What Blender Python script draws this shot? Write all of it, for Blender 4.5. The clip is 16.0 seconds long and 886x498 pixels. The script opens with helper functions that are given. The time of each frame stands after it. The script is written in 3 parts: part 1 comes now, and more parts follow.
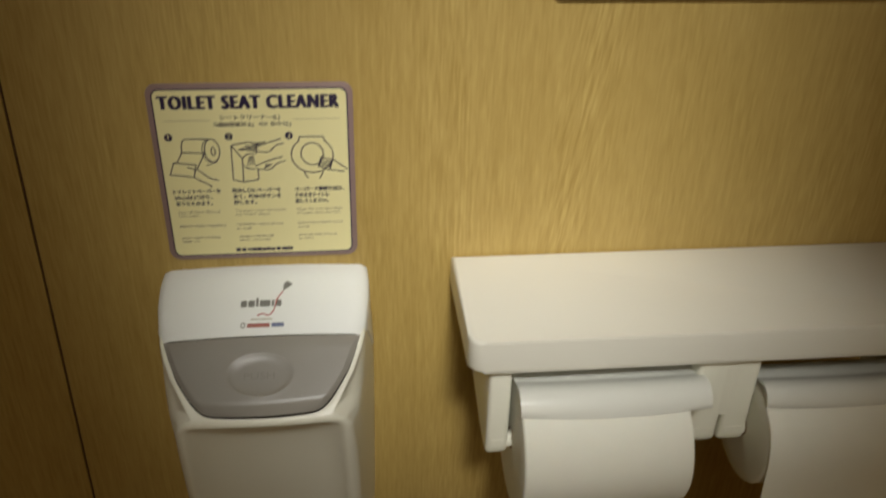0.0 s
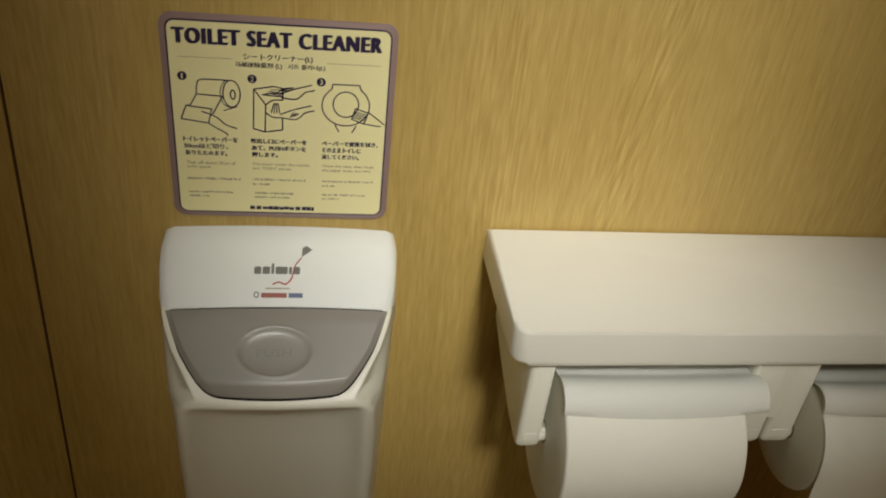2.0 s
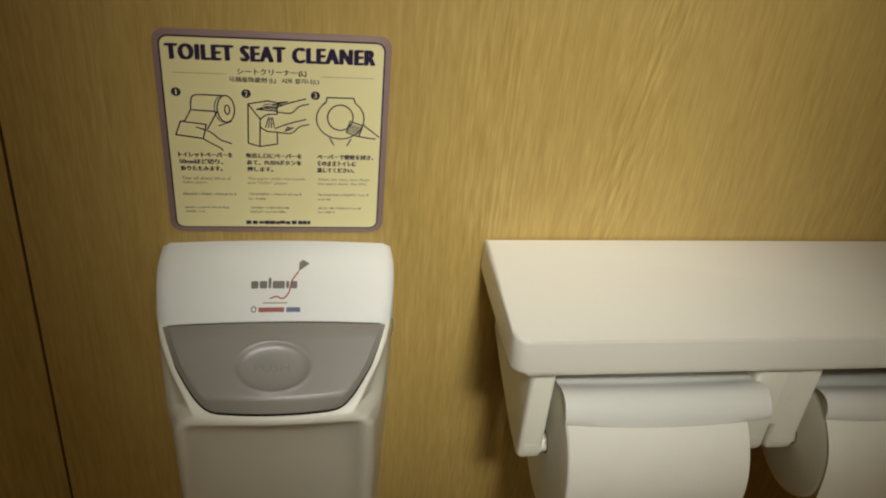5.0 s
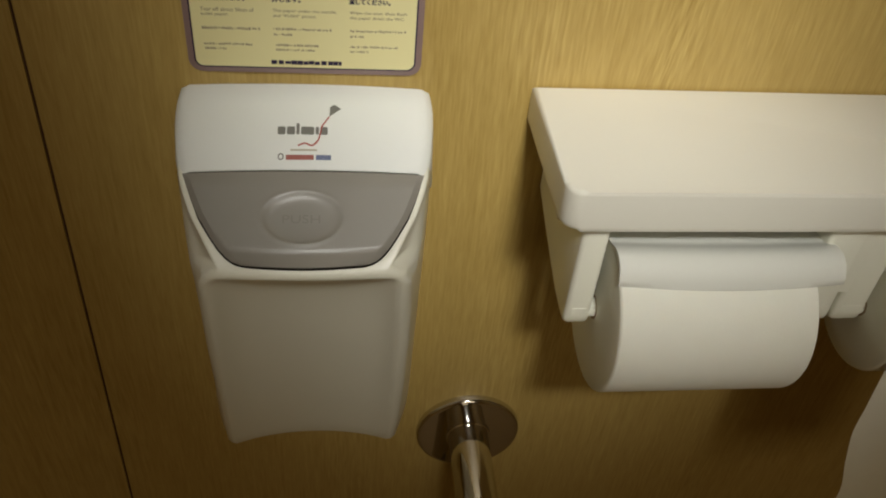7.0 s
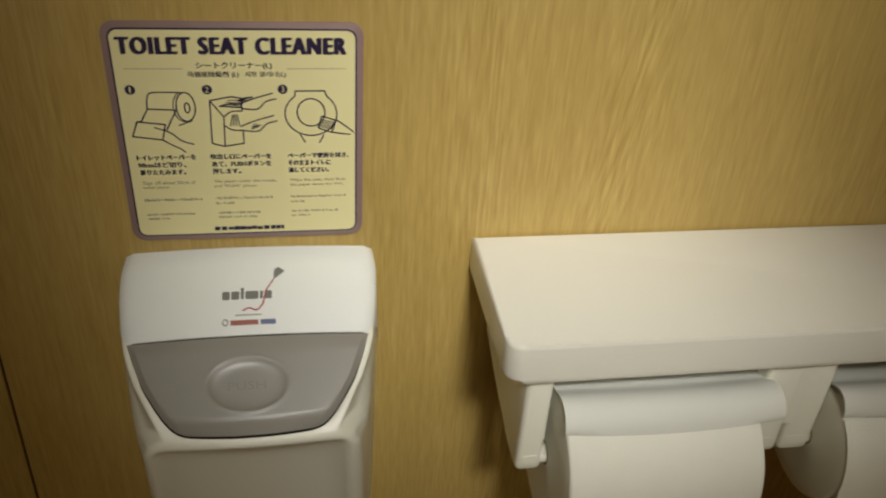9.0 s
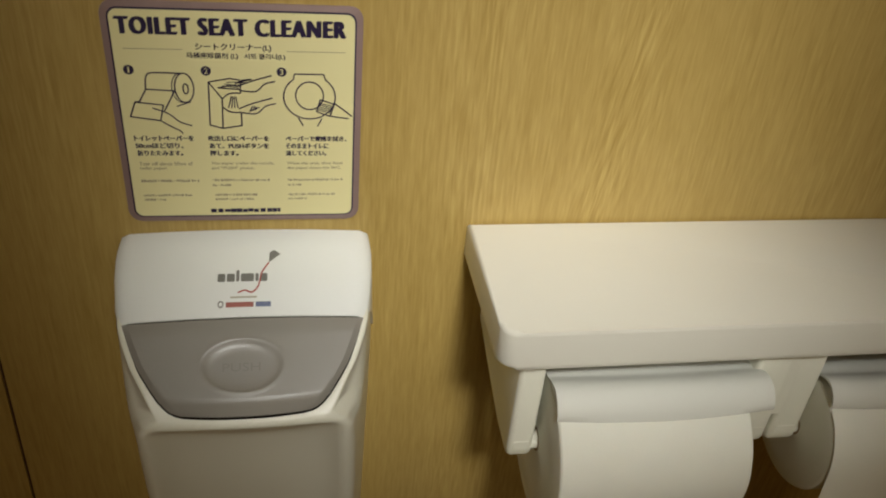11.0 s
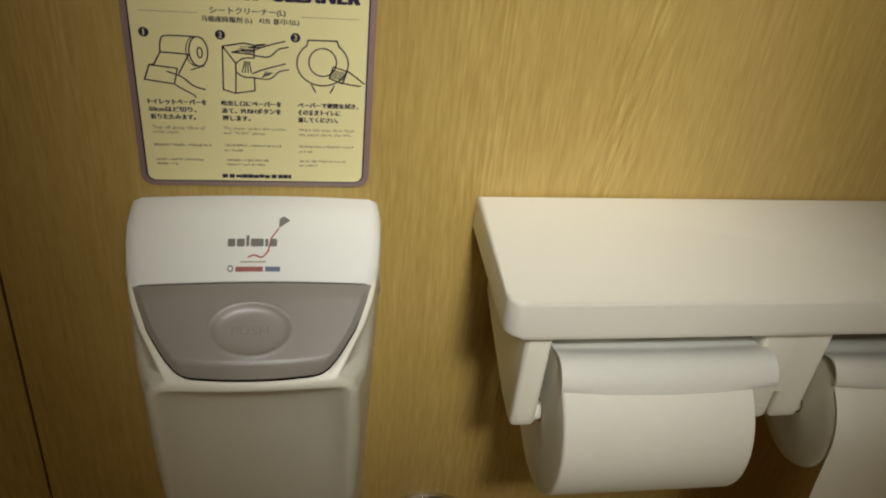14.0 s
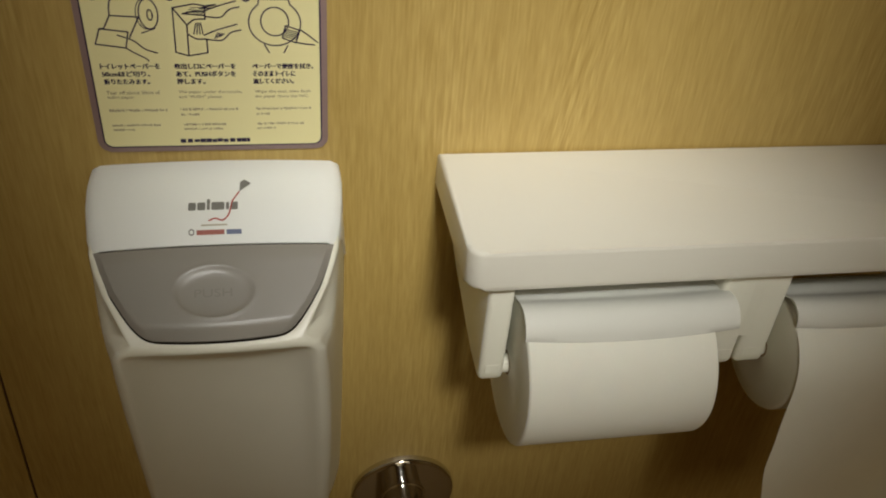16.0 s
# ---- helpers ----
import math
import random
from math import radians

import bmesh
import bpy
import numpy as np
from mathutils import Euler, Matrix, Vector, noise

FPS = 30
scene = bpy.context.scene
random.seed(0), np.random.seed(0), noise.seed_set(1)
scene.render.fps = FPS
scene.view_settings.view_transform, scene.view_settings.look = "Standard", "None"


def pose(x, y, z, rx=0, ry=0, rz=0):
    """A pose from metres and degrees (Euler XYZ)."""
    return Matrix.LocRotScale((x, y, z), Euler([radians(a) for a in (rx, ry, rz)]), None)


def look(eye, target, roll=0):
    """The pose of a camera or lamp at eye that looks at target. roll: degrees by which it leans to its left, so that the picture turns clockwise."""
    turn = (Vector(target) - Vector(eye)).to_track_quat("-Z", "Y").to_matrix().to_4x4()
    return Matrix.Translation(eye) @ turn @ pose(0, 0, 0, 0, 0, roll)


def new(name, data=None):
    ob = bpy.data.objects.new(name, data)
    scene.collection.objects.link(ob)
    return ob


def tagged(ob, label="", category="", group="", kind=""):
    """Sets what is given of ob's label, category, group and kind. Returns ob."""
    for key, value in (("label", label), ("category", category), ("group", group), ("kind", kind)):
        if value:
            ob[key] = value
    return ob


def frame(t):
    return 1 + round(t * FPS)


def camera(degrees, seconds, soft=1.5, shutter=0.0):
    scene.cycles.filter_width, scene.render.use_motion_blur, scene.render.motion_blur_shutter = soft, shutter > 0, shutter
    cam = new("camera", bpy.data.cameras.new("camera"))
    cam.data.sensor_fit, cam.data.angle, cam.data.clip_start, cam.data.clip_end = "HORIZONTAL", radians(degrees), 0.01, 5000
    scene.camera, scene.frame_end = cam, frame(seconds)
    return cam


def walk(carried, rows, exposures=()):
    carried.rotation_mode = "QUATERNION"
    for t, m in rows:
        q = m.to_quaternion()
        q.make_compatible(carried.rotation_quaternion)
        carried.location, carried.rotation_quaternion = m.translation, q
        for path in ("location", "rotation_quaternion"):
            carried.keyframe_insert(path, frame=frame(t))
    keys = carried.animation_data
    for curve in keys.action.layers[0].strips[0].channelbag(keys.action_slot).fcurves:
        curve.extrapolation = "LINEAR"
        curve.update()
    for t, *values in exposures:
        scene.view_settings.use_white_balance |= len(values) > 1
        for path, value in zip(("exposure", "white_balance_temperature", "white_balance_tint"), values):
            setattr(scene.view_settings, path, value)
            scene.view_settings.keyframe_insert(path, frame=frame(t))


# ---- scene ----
cam = camera(56.0, 16.0, soft=2.0, shutter=0.5)

PATH = [
    (0, (-0.022, -0.52, 1.213), (0.187, 1.193, 0.203), 1.6),
    (0.5, (-0.045, -0.488, 1.198), (0.191, 1.155, 0.083), 2.6),
    (1, (-0.05, -0.483, 1.198), (0.207, 1.148, 0.07), 4.8),
    (1.5, (-0.062, -0.469, 1.191), (0.23, 1.167, 0.08), 6.5),
    (2, (-0.066, -0.454, 1.193), (0.242, 1.177, 0.077), 7.0),
    (2.5, (-0.063, -0.453, 1.189), (0.264, 1.178, 0.08), 7.0),
    (3, (-0.063, -0.455, 1.193), (0.255, 1.183, 0.09), 6.6),
    (5.5, (-0.064, -0.454, 1.19), (0.245, 1.197, 0.104), 5.7),
    (5.7, (-0.067, -0.448, 1.187), (0.247, 1.175, 0.06), 5.8),
    (5.8, (-0.063, -0.444, 1.18), (0.229, 1.136, -0.012), 5.4),
    (6, (-0.056, -0.45, 1.159), (0.191, 1.11, -0.069), 4.6),
    (6.5, (-0.06, -0.439, 1.155), (0.174, 1.064, -0.144), 5.1),
    (7, (-0.066, -0.434, 1.144), (0.175, 1.073, -0.149), 5.8),
    (7.5, (-0.063, -0.432, 1.152), (0.192, 1.093, -0.116), 6.3),
    (8, (-0.046, -0.429, 1.156), (0.31, 1.117, -0.063), 7.1),
    (8.04, (-0.046, -0.429, 1.157), (0.311, 1.118, -0.061), 7.1),
    (8.2, (-0.044, -0.428, 1.174), (0.343, 1.148, 0.012), 6.9),
    (8.3, (-0.042, -0.43, 1.177), (0.335, 1.171, 0.045), 6.2),
    (8.5, (-0.032, -0.432, 1.179), (0.284, 1.199, 0.064), 4.1),
    (9, (-0.053, -0.423, 1.175), (0.268, 1.217, 0.076), 4.1),
    (9.2, (-0.058, -0.418, 1.176), (0.258, 1.212, 0.061), 4.4),
    (11.3, (-0.055, -0.426, 1.173), (0.287, 1.195, 0.053), 5.7),
    (11.5, (-0.053, -0.426, 1.163), (0.281, 1.186, 0.028), 5.7),
    (12, (-0.053, -0.425, 1.161), (0.28, 1.185, 0.021), 6.1),
    (12.5, (-0.055, -0.423, 1.164), (0.29, 1.179, 0.019), 6.6),
    (13, (-0.06, -0.426, 1.15), (0.289, 1.147, -0.036), 7.2),
    (13.5, (-0.055, -0.429, 1.165), (0.267, 1.15, -0.019), 7.0),
    (14, (-0.058, -0.432, 1.169), (0.269, 1.171, 0.018), 6.7),
    (14.5, (-0.054, -0.434, 1.168), (0.276, 1.18, 0.034), 6.6),
    (15, (-0.051, -0.433, 1.168), (0.318, 1.178, 0.042), 6.6),
    (15.5, (-0.045, -0.44, 1.157), (0.333, 1.141, -0.007), 5.9),
    (16, (-0.044, -0.445, 1.159), (0.311, 1.129, -0.023), 5.2),
]
walk(cam, [(t, look(eye, target, roll)) for t, eye, target, roll in PATH])

# ---- light ----
world = bpy.data.worlds.new("world")
scene.world = world
world.use_nodes = True
world.node_tree.nodes["Background"].inputs[0].default_value = (1.0, 0.72, 0.40, 1)
world.node_tree.nodes["Background"].inputs[1].default_value = 0.02


def lamp(name, kind, eye, target, power, color, **props):
    data = bpy.data.lights.new(name, kind)
    data.energy, data.color = power, color
    for key, value in props.items():
        if key == "size":
            data.shadow_soft_size = value
        if key == "cone":
            data.spot_size = radians(value)
            data.spot_blend = 1.0
        if key == "side":
            data.size = value
    ob = new(name, data)
    ob.matrix_world = look(eye, target)
    return ob


# unseen overhead spot above the shelf; narrow cone imitates a vignette's dark corners
lamp("vignette_spot", "SPOT", (0.06, -1.10, 2.16), (0.076, 0.0, 0.962), 246, (1.0, 0.985, 0.915), size=0.20, cone=13.3)
# added frontal fill with no seen source, set in a made-up opening
lamp("front_fill", "AREA", (0.16, -1.90, 1.42), (0.0, 0.0, 0.80), 2.75, (1.0, 0.84, 0.57), side=0.66)


# ---- materials ----
def mat(name, color, rough=0.5, metal=0.0, vary=0.06, scale=40.0, bump=0.0, bump_scale=300.0, spec=0.5, coat=0.0, sub=0.0):
    """A plain surface with faint mottling in colour and gloss and a fine relief."""
    m = bpy.data.materials.new(name)
    m.use_nodes = True
    nt = m.node_tree
    bsdf = nt.nodes["Principled BSDF"]
    bsdf.inputs["Metallic"].default_value = metal
    bsdf.inputs["Specular IOR Level"].default_value = spec
    bsdf.inputs["Coat Weight"].default_value = coat
    if sub:
        bsdf.inputs["Subsurface Weight"].default_value = sub
        bsdf.inputs["Subsurface Radius"].default_value = (0.006, 0.005, 0.004)
        bsdf.inputs["Subsurface Scale"].default_value = 0.5
    co = nt.nodes.new("ShaderNodeTexCoord")
    n1 = nt.nodes.new("ShaderNodeTexNoise")
    n1.inputs["Scale"].default_value, n1.inputs["Detail"].default_value = scale, 6
    nt.links.new(co.outputs["Object"], n1.inputs["Vector"])
    ramp = nt.nodes.new("ShaderNodeMix")
    ramp.data_type = "RGBA"
    ramp.inputs[6].default_value = (*[c * (1 - vary) for c in color], 1)
    ramp.inputs[7].default_value = (*[min(1, c * (1 + vary)) for c in color], 1)
    nt.links.new(n1.outputs["Fac"], ramp.inputs["Factor"])
    nt.links.new(ramp.outputs[2], bsdf.inputs["Base Color"])
    rr = nt.nodes.new("ShaderNodeMapRange")
    rr.inputs["To Min"].default_value, rr.inputs["To Max"].default_value = max(0.02, rough * 0.85), min(1, rough * 1.15)
    nt.links.new(n1.outputs["Fac"], rr.inputs["Value"])
    nt.links.new(rr.outputs["Result"], bsdf.inputs["Roughness"])
    if bump:
        n2 = nt.nodes.new("ShaderNodeTexNoise")
        n2.inputs["Scale"].default_value, n2.inputs["Detail"].default_value = bump_scale, 3
        nt.links.new(co.outputs["Object"], n2.inputs["Vector"])
        bp = nt.nodes.new("ShaderNodeBump")
        bp.inputs["Strength"].default_value, bp.inputs["Distance"].default_value = bump, 0.001
        nt.links.new(n2.outputs["Fac"], bp.inputs["Height"])
        nt.links.new(bp.outputs["Normal"], bsdf.inputs["Normal"])
    return m


def wood(name, dark, light):
    """Vertical oak veneer: fine pores, long streaks, and slow arched figure."""
    m = bpy.data.materials.new(name)
    m.use_nodes = True
    nt = m.node_tree
    bsdf = nt.nodes["Principled BSDF"]
    co = nt.nodes.new("ShaderNodeTexCoord")

    # the grain wanders: a slow field leans the fibres to and fro
    wm = nt.nodes.new("ShaderNodeMapping")
    wm.inputs["Scale"].default_value = (1, 1, 0.55)
    wn = nt.nodes.new("ShaderNodeTexNoise")
    wn.inputs["Scale"].default_value, wn.inputs["Detail"].default_value = 3.4, 1.0
    ws = nt.nodes.new("ShaderNodeVectorMath")
    ws.operation = "MULTIPLY_ADD"
    ws.inputs[1].default_value = (0.009, 0, 0)
    nt.links.new(co.outputs["Object"], wm.inputs["Vector"])
    nt.links.new(wm.outputs["Vector"], wn.inputs["Vector"])
    nt.links.new(wn.outputs["Color"], ws.inputs[0])
    nt.links.new(co.outputs["Object"], ws.inputs[2])
    # and every fibre wavers a little
    fn = nt.nodes.new("ShaderNodeTexNoise")
    fn.inputs["Scale"].default_value, fn.inputs["Detail"].default_value = 38.0, 1.0
    fs = nt.nodes.new("ShaderNodeVectorMath")
    fs.operation = "MULTIPLY_ADD"
    fs.inputs[1].default_value = (0.0012, 0, 0)
    nt.links.new(co.outputs["Object"], fn.inputs["Vector"])
    nt.links.new(fn.outputs["Color"], fs.inputs[0])
    nt.links.new(ws.outputs["Vector"], fs.inputs[2])
    lean = fs.outputs["Vector"]

    def layer(scale, noise_scale, detail, rough=0.6, dist=0.0):
        mp = nt.nodes.new("ShaderNodeMapping")
        mp.inputs["Scale"].default_value = scale
        n = nt.nodes.new("ShaderNodeTexNoise")
        n.inputs["Scale"].default_value, n.inputs["Detail"].default_value = noise_scale, detail
        n.inputs["Roughness"].default_value, n.inputs["Distortion"].default_value = rough, dist
        nt.links.new(lean, mp.inputs["Vector"])
        nt.links.new(mp.outputs["Vector"], n.inputs["Vector"])
        return n.outputs["Fac"]

    def mth(op, a, b):
        q = nt.nodes.new("ShaderNodeMath")
        q.operation = op
        for k, v in enumerate((a, b)):
            if isinstance(v, (int, float)):
                q.inputs[k].default_value = v
            else:
                nt.links.new(v, q.inputs[k])
        return q.outputs[0]

    pores = layer((1, 1, 0.080), 720, 3, 0.6)
    fine = layer((1, 1, 0.050), 300, 3, 0.5)
    streak = layer((1, 1, 0.06), 26, 4, 0.55, 0.3)
    slow = layer((1, 1, 0.25), 5, 3, 0.5, 0.4)
    # arched figure: rings of a slow field
    field = layer((1, 1, 0.16), 4.5, 1, 0.4, 0.2)
    rings = mth("FRACT", mth("MULTIPLY", field, 26.0), 0.0)
    rings = mth("ABSOLUTE", mth("SUBTRACT", rings, 0.5), 0.0)
    total = mth("ADD", mth("MULTIPLY", pores, 0.34), mth("MULTIPLY", fine, 0.32))
    total = mth("ADD", total, mth("MULTIPLY", streak, 0.07))
    total = mth("ADD", total, mth("MULTIPLY", slow, 0.16))
    total = mth("ADD", total, mth("MULTIPLY", rings, 0.08))
    # patches where the open pores stand out
    patch = nt.nodes.new("ShaderNodeMapRange")
    patch.inputs["From Min"].default_value, patch.inputs["From Max"].default_value = 0.44, 0.66
    patch.inputs["To Min"].default_value, patch.inputs["To Max"].default_value = 0.15, 0.60
    nt.links.new(layer((1, 1, 0.30), 13, 2, 0.5, 0.3), patch.inputs["Value"])
    coarse = nt.nodes.new("ShaderNodeMapRange")
    coarse.inputs["From Min"].default_value, coarse.inputs["From Max"].default_value = 0.33, 0.66
    coarse.inputs["To Min"].default_value, coarse.inputs["To Max"].default_value = -0.15, 0.10
    nt.links.new(layer((1, 1, 0.062), 560, 1, 0.5, 0.0), coarse.inputs["Value"])
    # two bands of open figure: one upright, one leaning feathery band
    axes = nt.nodes.new("ShaderNodeSeparateXYZ")
    nt.links.new(lean, axes.inputs[0])
    total = mth("ADD", total, mth("MULTIPLY", patch.outputs["Result"], coarse.outputs["Result"]))
    for x0, tilt, half, turn, deep in ((0.052, -0.02, 0.042, 0.0, 0.72), (0.140, 0.11, 0.030, 8.0, 0.90)):
        away = mth("ABSOLUTE", mth("SUBTRACT", mth("SUBTRACT", axes.outputs[0], x0), mth("MULTIPLY", mth("SUBTRACT", axes.outputs[2], 0.98), tilt)), 0.0)
        near = mth("MAXIMUM", mth("SUBTRACT", 1.0, mth("DIVIDE", away, half)), 0.0)
        high = mth("MINIMUM", mth("MAXIMUM", mth("DIVIDE", mth("SUBTRACT", axes.outputs[2], 0.84), 0.08), 0.25), 1.0)
        near = mth("MULTIPLY", near, high)
        spin = nt.nodes.new("ShaderNodeMapping")
        spin.inputs["Rotation"].default_value = (0, radians(-turn), 0)
        nt.links.new(lean, spin.inputs["Vector"])
        squash = nt.nodes.new("ShaderNodeMapping")
        squash.inputs["Scale"].default_value = (1, 1, 0.065)
        nt.links.new(spin.outputs["Vector"], squash.inputs["Vector"])
        flake = nt.nodes.new("ShaderNodeTexNoise")
        flake.inputs["Scale"].default_value, flake.inputs["Detail"].default_value = 500, 1
        nt.links.new(squash.outputs["Vector"], flake.inputs["Vector"])
        total = mth("ADD", total, mth("MULTIPLY", mth("MULTIPLY", near, deep), mth("SUBTRACT", flake.outputs["Fac"], 0.5)))
    mr = nt.nodes.new("ShaderNodeMapRange")
    mr.inputs["From Min"].default_value, mr.inputs["From Max"].default_value = 0.14, 0.76
    nt.links.new(total, mr.inputs["Value"])
    mix = nt.nodes.new("ShaderNodeMix")
    mix.data_type = "RGBA"
    mix.inputs[6].default_value, mix.inputs[7].default_value = (*dark, 1), (*light, 1)
    nt.links.new(mr.outputs["Result"], mix.inputs["Factor"])
    nt.links.new(mix.outputs[2], bsdf.inputs["Base Color"])
    bsdf.inputs["Roughness"].default_value = 0.54
    bsdf.inputs["Specular IOR Level"].default_value = 0.7
    bp = nt.nodes.new("ShaderNodeBump")
    bp.inputs["Strength"].default_value, bp.inputs["Distance"].default_value = 0.10, 0.0004
    nt.links.new(pores, bp.inputs["Height"])
    nt.links.new(bp.outputs["Normal"], bsdf.inputs["Normal"])
    return m


OAK = wood("oak_veneer", (0.285, 0.172, 0.024), (0.575, 0.425, 0.146))
OAK_DARK = mat("seam_filler", (0.06, 0.022, 0.008), 0.7, vary=0.2)
CREAM = mat("cream_plastic", (0.82, 0.815, 0.705), 0.36, vary=0.025, scale=14, bump=0.05, bump_scale=700)
SHELF = mat("shelf_plastic", (0.80, 0.785, 0.70), 0.30, vary=0.03, scale=9, bump=0.012, bump_scale=600)
WHITE = mat("white_plastic", (0.84, 0.865, 0.85), 0.33, vary=0.02, scale=12, bump=0.04, bump_scale=800)
GREY = mat("grey_plastic", (0.285, 0.270, 0.245), 0.34, vary=0.05, scale=30, bump=0.06, bump_scale=900)
BLACK = mat("dark_gap", (0.008, 0.007, 0.007), 0.9, spec=0.1)
FLAP = mat("satin_cover", (0.74, 0.745, 0.69), 0.22, vary=0.03, scale=20, bump=0.04, bump_scale=500)
PAPER = mat("tissue_paper", (0.83, 0.825, 0.735), 0.95, vary=0.03, scale=60, bump=0.09, bump_scale=900, spec=0.1, sub=0.15)
CARD = mat("cardboard", (0.38, 0.28, 0.18), 0.9, vary=0.1)
CHROME = mat("chrome", (0.62, 0.60, 0.56), 0.07, metal=1.0, vary=0.04, scale=20)
SIGN_FACE = mat("sign_cream", (0.80, 0.74, 0.40), 0.42, vary=0.03, scale=18)
SIGN_EDGE = mat("sign_clear_edge", (0.26, 0.180, 0.170), 0.35, vary=0.12, scale=60)
INK = mat("violet_ink", (0.017, 0.009, 0.046), 0.55, vary=0.1)
INK_SOFT = mat("pale_ink", (0.33, 0.275, 0.175), 0.6, vary=0.1)
INK_GREY = mat("grey_ink", (0.19, 0.19, 0.175), 0.5)
INK_RED = mat("red_ink", (0.42, 0.05, 0.04), 0.5)
DARK_WOOD = mat("dark_frame", (0.035, 0.022, 0.014), 0.5, vary=0.2)
# unseen walls and floor: pale tones picked to bounce light into the shade
BOUNCE_BEIGE = mat("bounce_beige", (0.66, 0.53, 0.30), 0.5, vary=0.06, scale=12)
TILE = mat("floor_vinyl", (0.52, 0.40, 0.22), 0.5, vary=0.15, scale=25)
PAINT = mat("ceiling_paint", (0.72, 0.66, 0.54), 0.8, vary=0.04)


# ---- mesh helpers ----
def finish(name, bm, material, smooth=40, parent=None, label=""):
    bmesh.ops.recalc_face_normals(bm, faces=bm.faces)
    me = bpy.data.meshes.new(name)
    bm.to_mesh(me)
    bm.free()
    if smooth:
        me.shade_smooth()
        me.set_sharp_from_angle(angle=radians(smooth))
    me.materials.append(material)
    ob = new(name, me)
    if parent is not None:
        ob.parent = parent
    if label:
        ob["label"] = label
    return ob


def part(name, bm, material, parent, label="", smooth=40):
    return finish(name, bm, material, smooth, parent, label)


def thing(name, label, category, group="", at=(0, 0, 0)):
    ob = new(name)
    ob.location = at
    return tagged(ob, label, category, group)


def box(x0, x1, y0, y1, z0, z1, bevel=0.0, segments=3):
    bm = bmesh.new()
    bmesh.ops.create_cube(bm, size=1)
    for v in bm.verts:
        v.co = ((x0 + x1) / 2 + v.co.x * (x1 - x0), (y0 + y1) / 2 + v.co.y * (y1 - y0), (z0 + z1) / 2 + v.co.z * (z1 - z0))
    if bevel:
        bmesh.ops.bevel(bm, geom=bm.edges[:], offset=bevel, segments=segments, profile=0.5, affect="EDGES")
    return bm


def grid(rows, close_rows=False):
    """A skin over rows of points, all of one length."""
    bm = bmesh.new()
    vs = [[bm.verts.new(p) for p in row] for row in rows]
    for a, b in zip(vs, vs[1:]):
        for i in range(len(a) - 1):
            bm.faces.new((a[i], a[i + 1], b[i + 1], b[i]))
        if close_rows:
            bm.faces.new((a[-1], a[0], b[0], b[-1]))
    return bm, vs


def prism(outline, y0, y1, bevel=0.0, segments=3):
    """A flat outline in x, z pushed from y0 to y1."""
    bm = bmesh.new()
    a = [bm.verts.new((x, y0, z)) for x, z in outline]
    b = [bm.verts.new((x, y1, z)) for x, z in outline]
    fa = bm.faces.new(a)
    bm.faces.new(b[::-1])
    for i in range(len(a)):
        j = (i + 1) % len(a)
        bm.faces.new((a[j], a[i], b[i], b[j]))
    if bevel:
        bmesh.ops.bevel(bm, geom=[e for e in fa.edges], offset=bevel, segments=segments, profile=0.5, affect="EDGES")
    return bm


def rounded(x0, x1, z0, z1, r, n=7):
    out = []
    for cx, cz, a in ((x1 - r, z1 - r, 0), (x0 + r, z1 - r, 90), (x0 + r, z0 + r, 180), (x1 - r, z0 + r, 270)):
        for k in range(n):
            t = radians(a + 90 * k / (n - 1))
            out.append((cx + r * math.cos(t), cz + r * math.sin(t)))
    return out


def lerp(x, xs, ys):
    return float(np.interp(x, xs, ys))


def soft(x, xs, ys):
    """Smooth curve through a few knots (monotone blend of neighbours)."""
    x = min(max(x, xs[0]), xs[-1])
    h = (xs[-1] - xs[0]) * 0.04
    return sum(lerp(x + d * h, xs, ys) for d in (-1, -0.5, 0, 0.5, 1)) / 5


# ---- the place ----
def structure(name, bm, material, label=""):
    return tagged(finish(name, bm, material, 0), label, kind="structure")


def seam(z):
    """The joint between the two panels, skewed to fit the camera's view."""
    return -0.2385 + 0.023 * (z - 0.95)


def panel(left, right, y0, y1):
    return prism([(left(0.0), 0.0), (right(0.0), 0.0), (right(2.4), 2.4), (left(2.4), 2.4)], y0, y1)


structure("wall_north", panel(lambda z: seam(z) + 0.0011, lambda z: 1.0, 0, 0.04), OAK, "oak veneer partition wall with fine vertical grain")
structure("wall_north_side", panel(lambda z: -0.75, lambda z: seam(z) - 0.0011, 0.0008, 0.04), OAK, "oak veneer partition panel beside the seam")
structure("trim_seam", panel(lambda z: seam(z) - 0.0011, lambda z: seam(z) + 0.0011, 0.0024, 0.035), OAK_DARK, "dark reddish seam between two wall panels")
structure("wall_west", box(-0.79, -0.75, -1.9, 0.04, 0, 2.4), BOUNCE_BEIGE, "plain beige cubicle wall")
structure("wall_east", box(1.0, 1.04, -1.9, 0.04, 0, 2.4), BOUNCE_BEIGE, "plain beige cubicle wall")
# unseen wall, left open only to house the added fill lamp
structure("wall_south_left", box(-0.79, -0.20, -1.94, -1.9, 0, 2.4), BOUNCE_BEIGE, "unseen beige cubicle wall beside the opening added for the fill")
structure("wall_south_right", box(0.52, 1.04, -1.94, -1.9, 0, 2.4), BOUNCE_BEIGE, "unseen beige cubicle wall beside the opening added for the fill")
structure("wall_south_top", box(-0.20, 0.52, -1.94, -1.9, 2.02, 2.4), BOUNCE_BEIGE, "unseen beige wall over the opening added for the fill")
structure("floor", box(-0.79, 1.04, -1.94, 0.04, -0.05, 0), TILE, "brown vinyl floor of the cubicle")
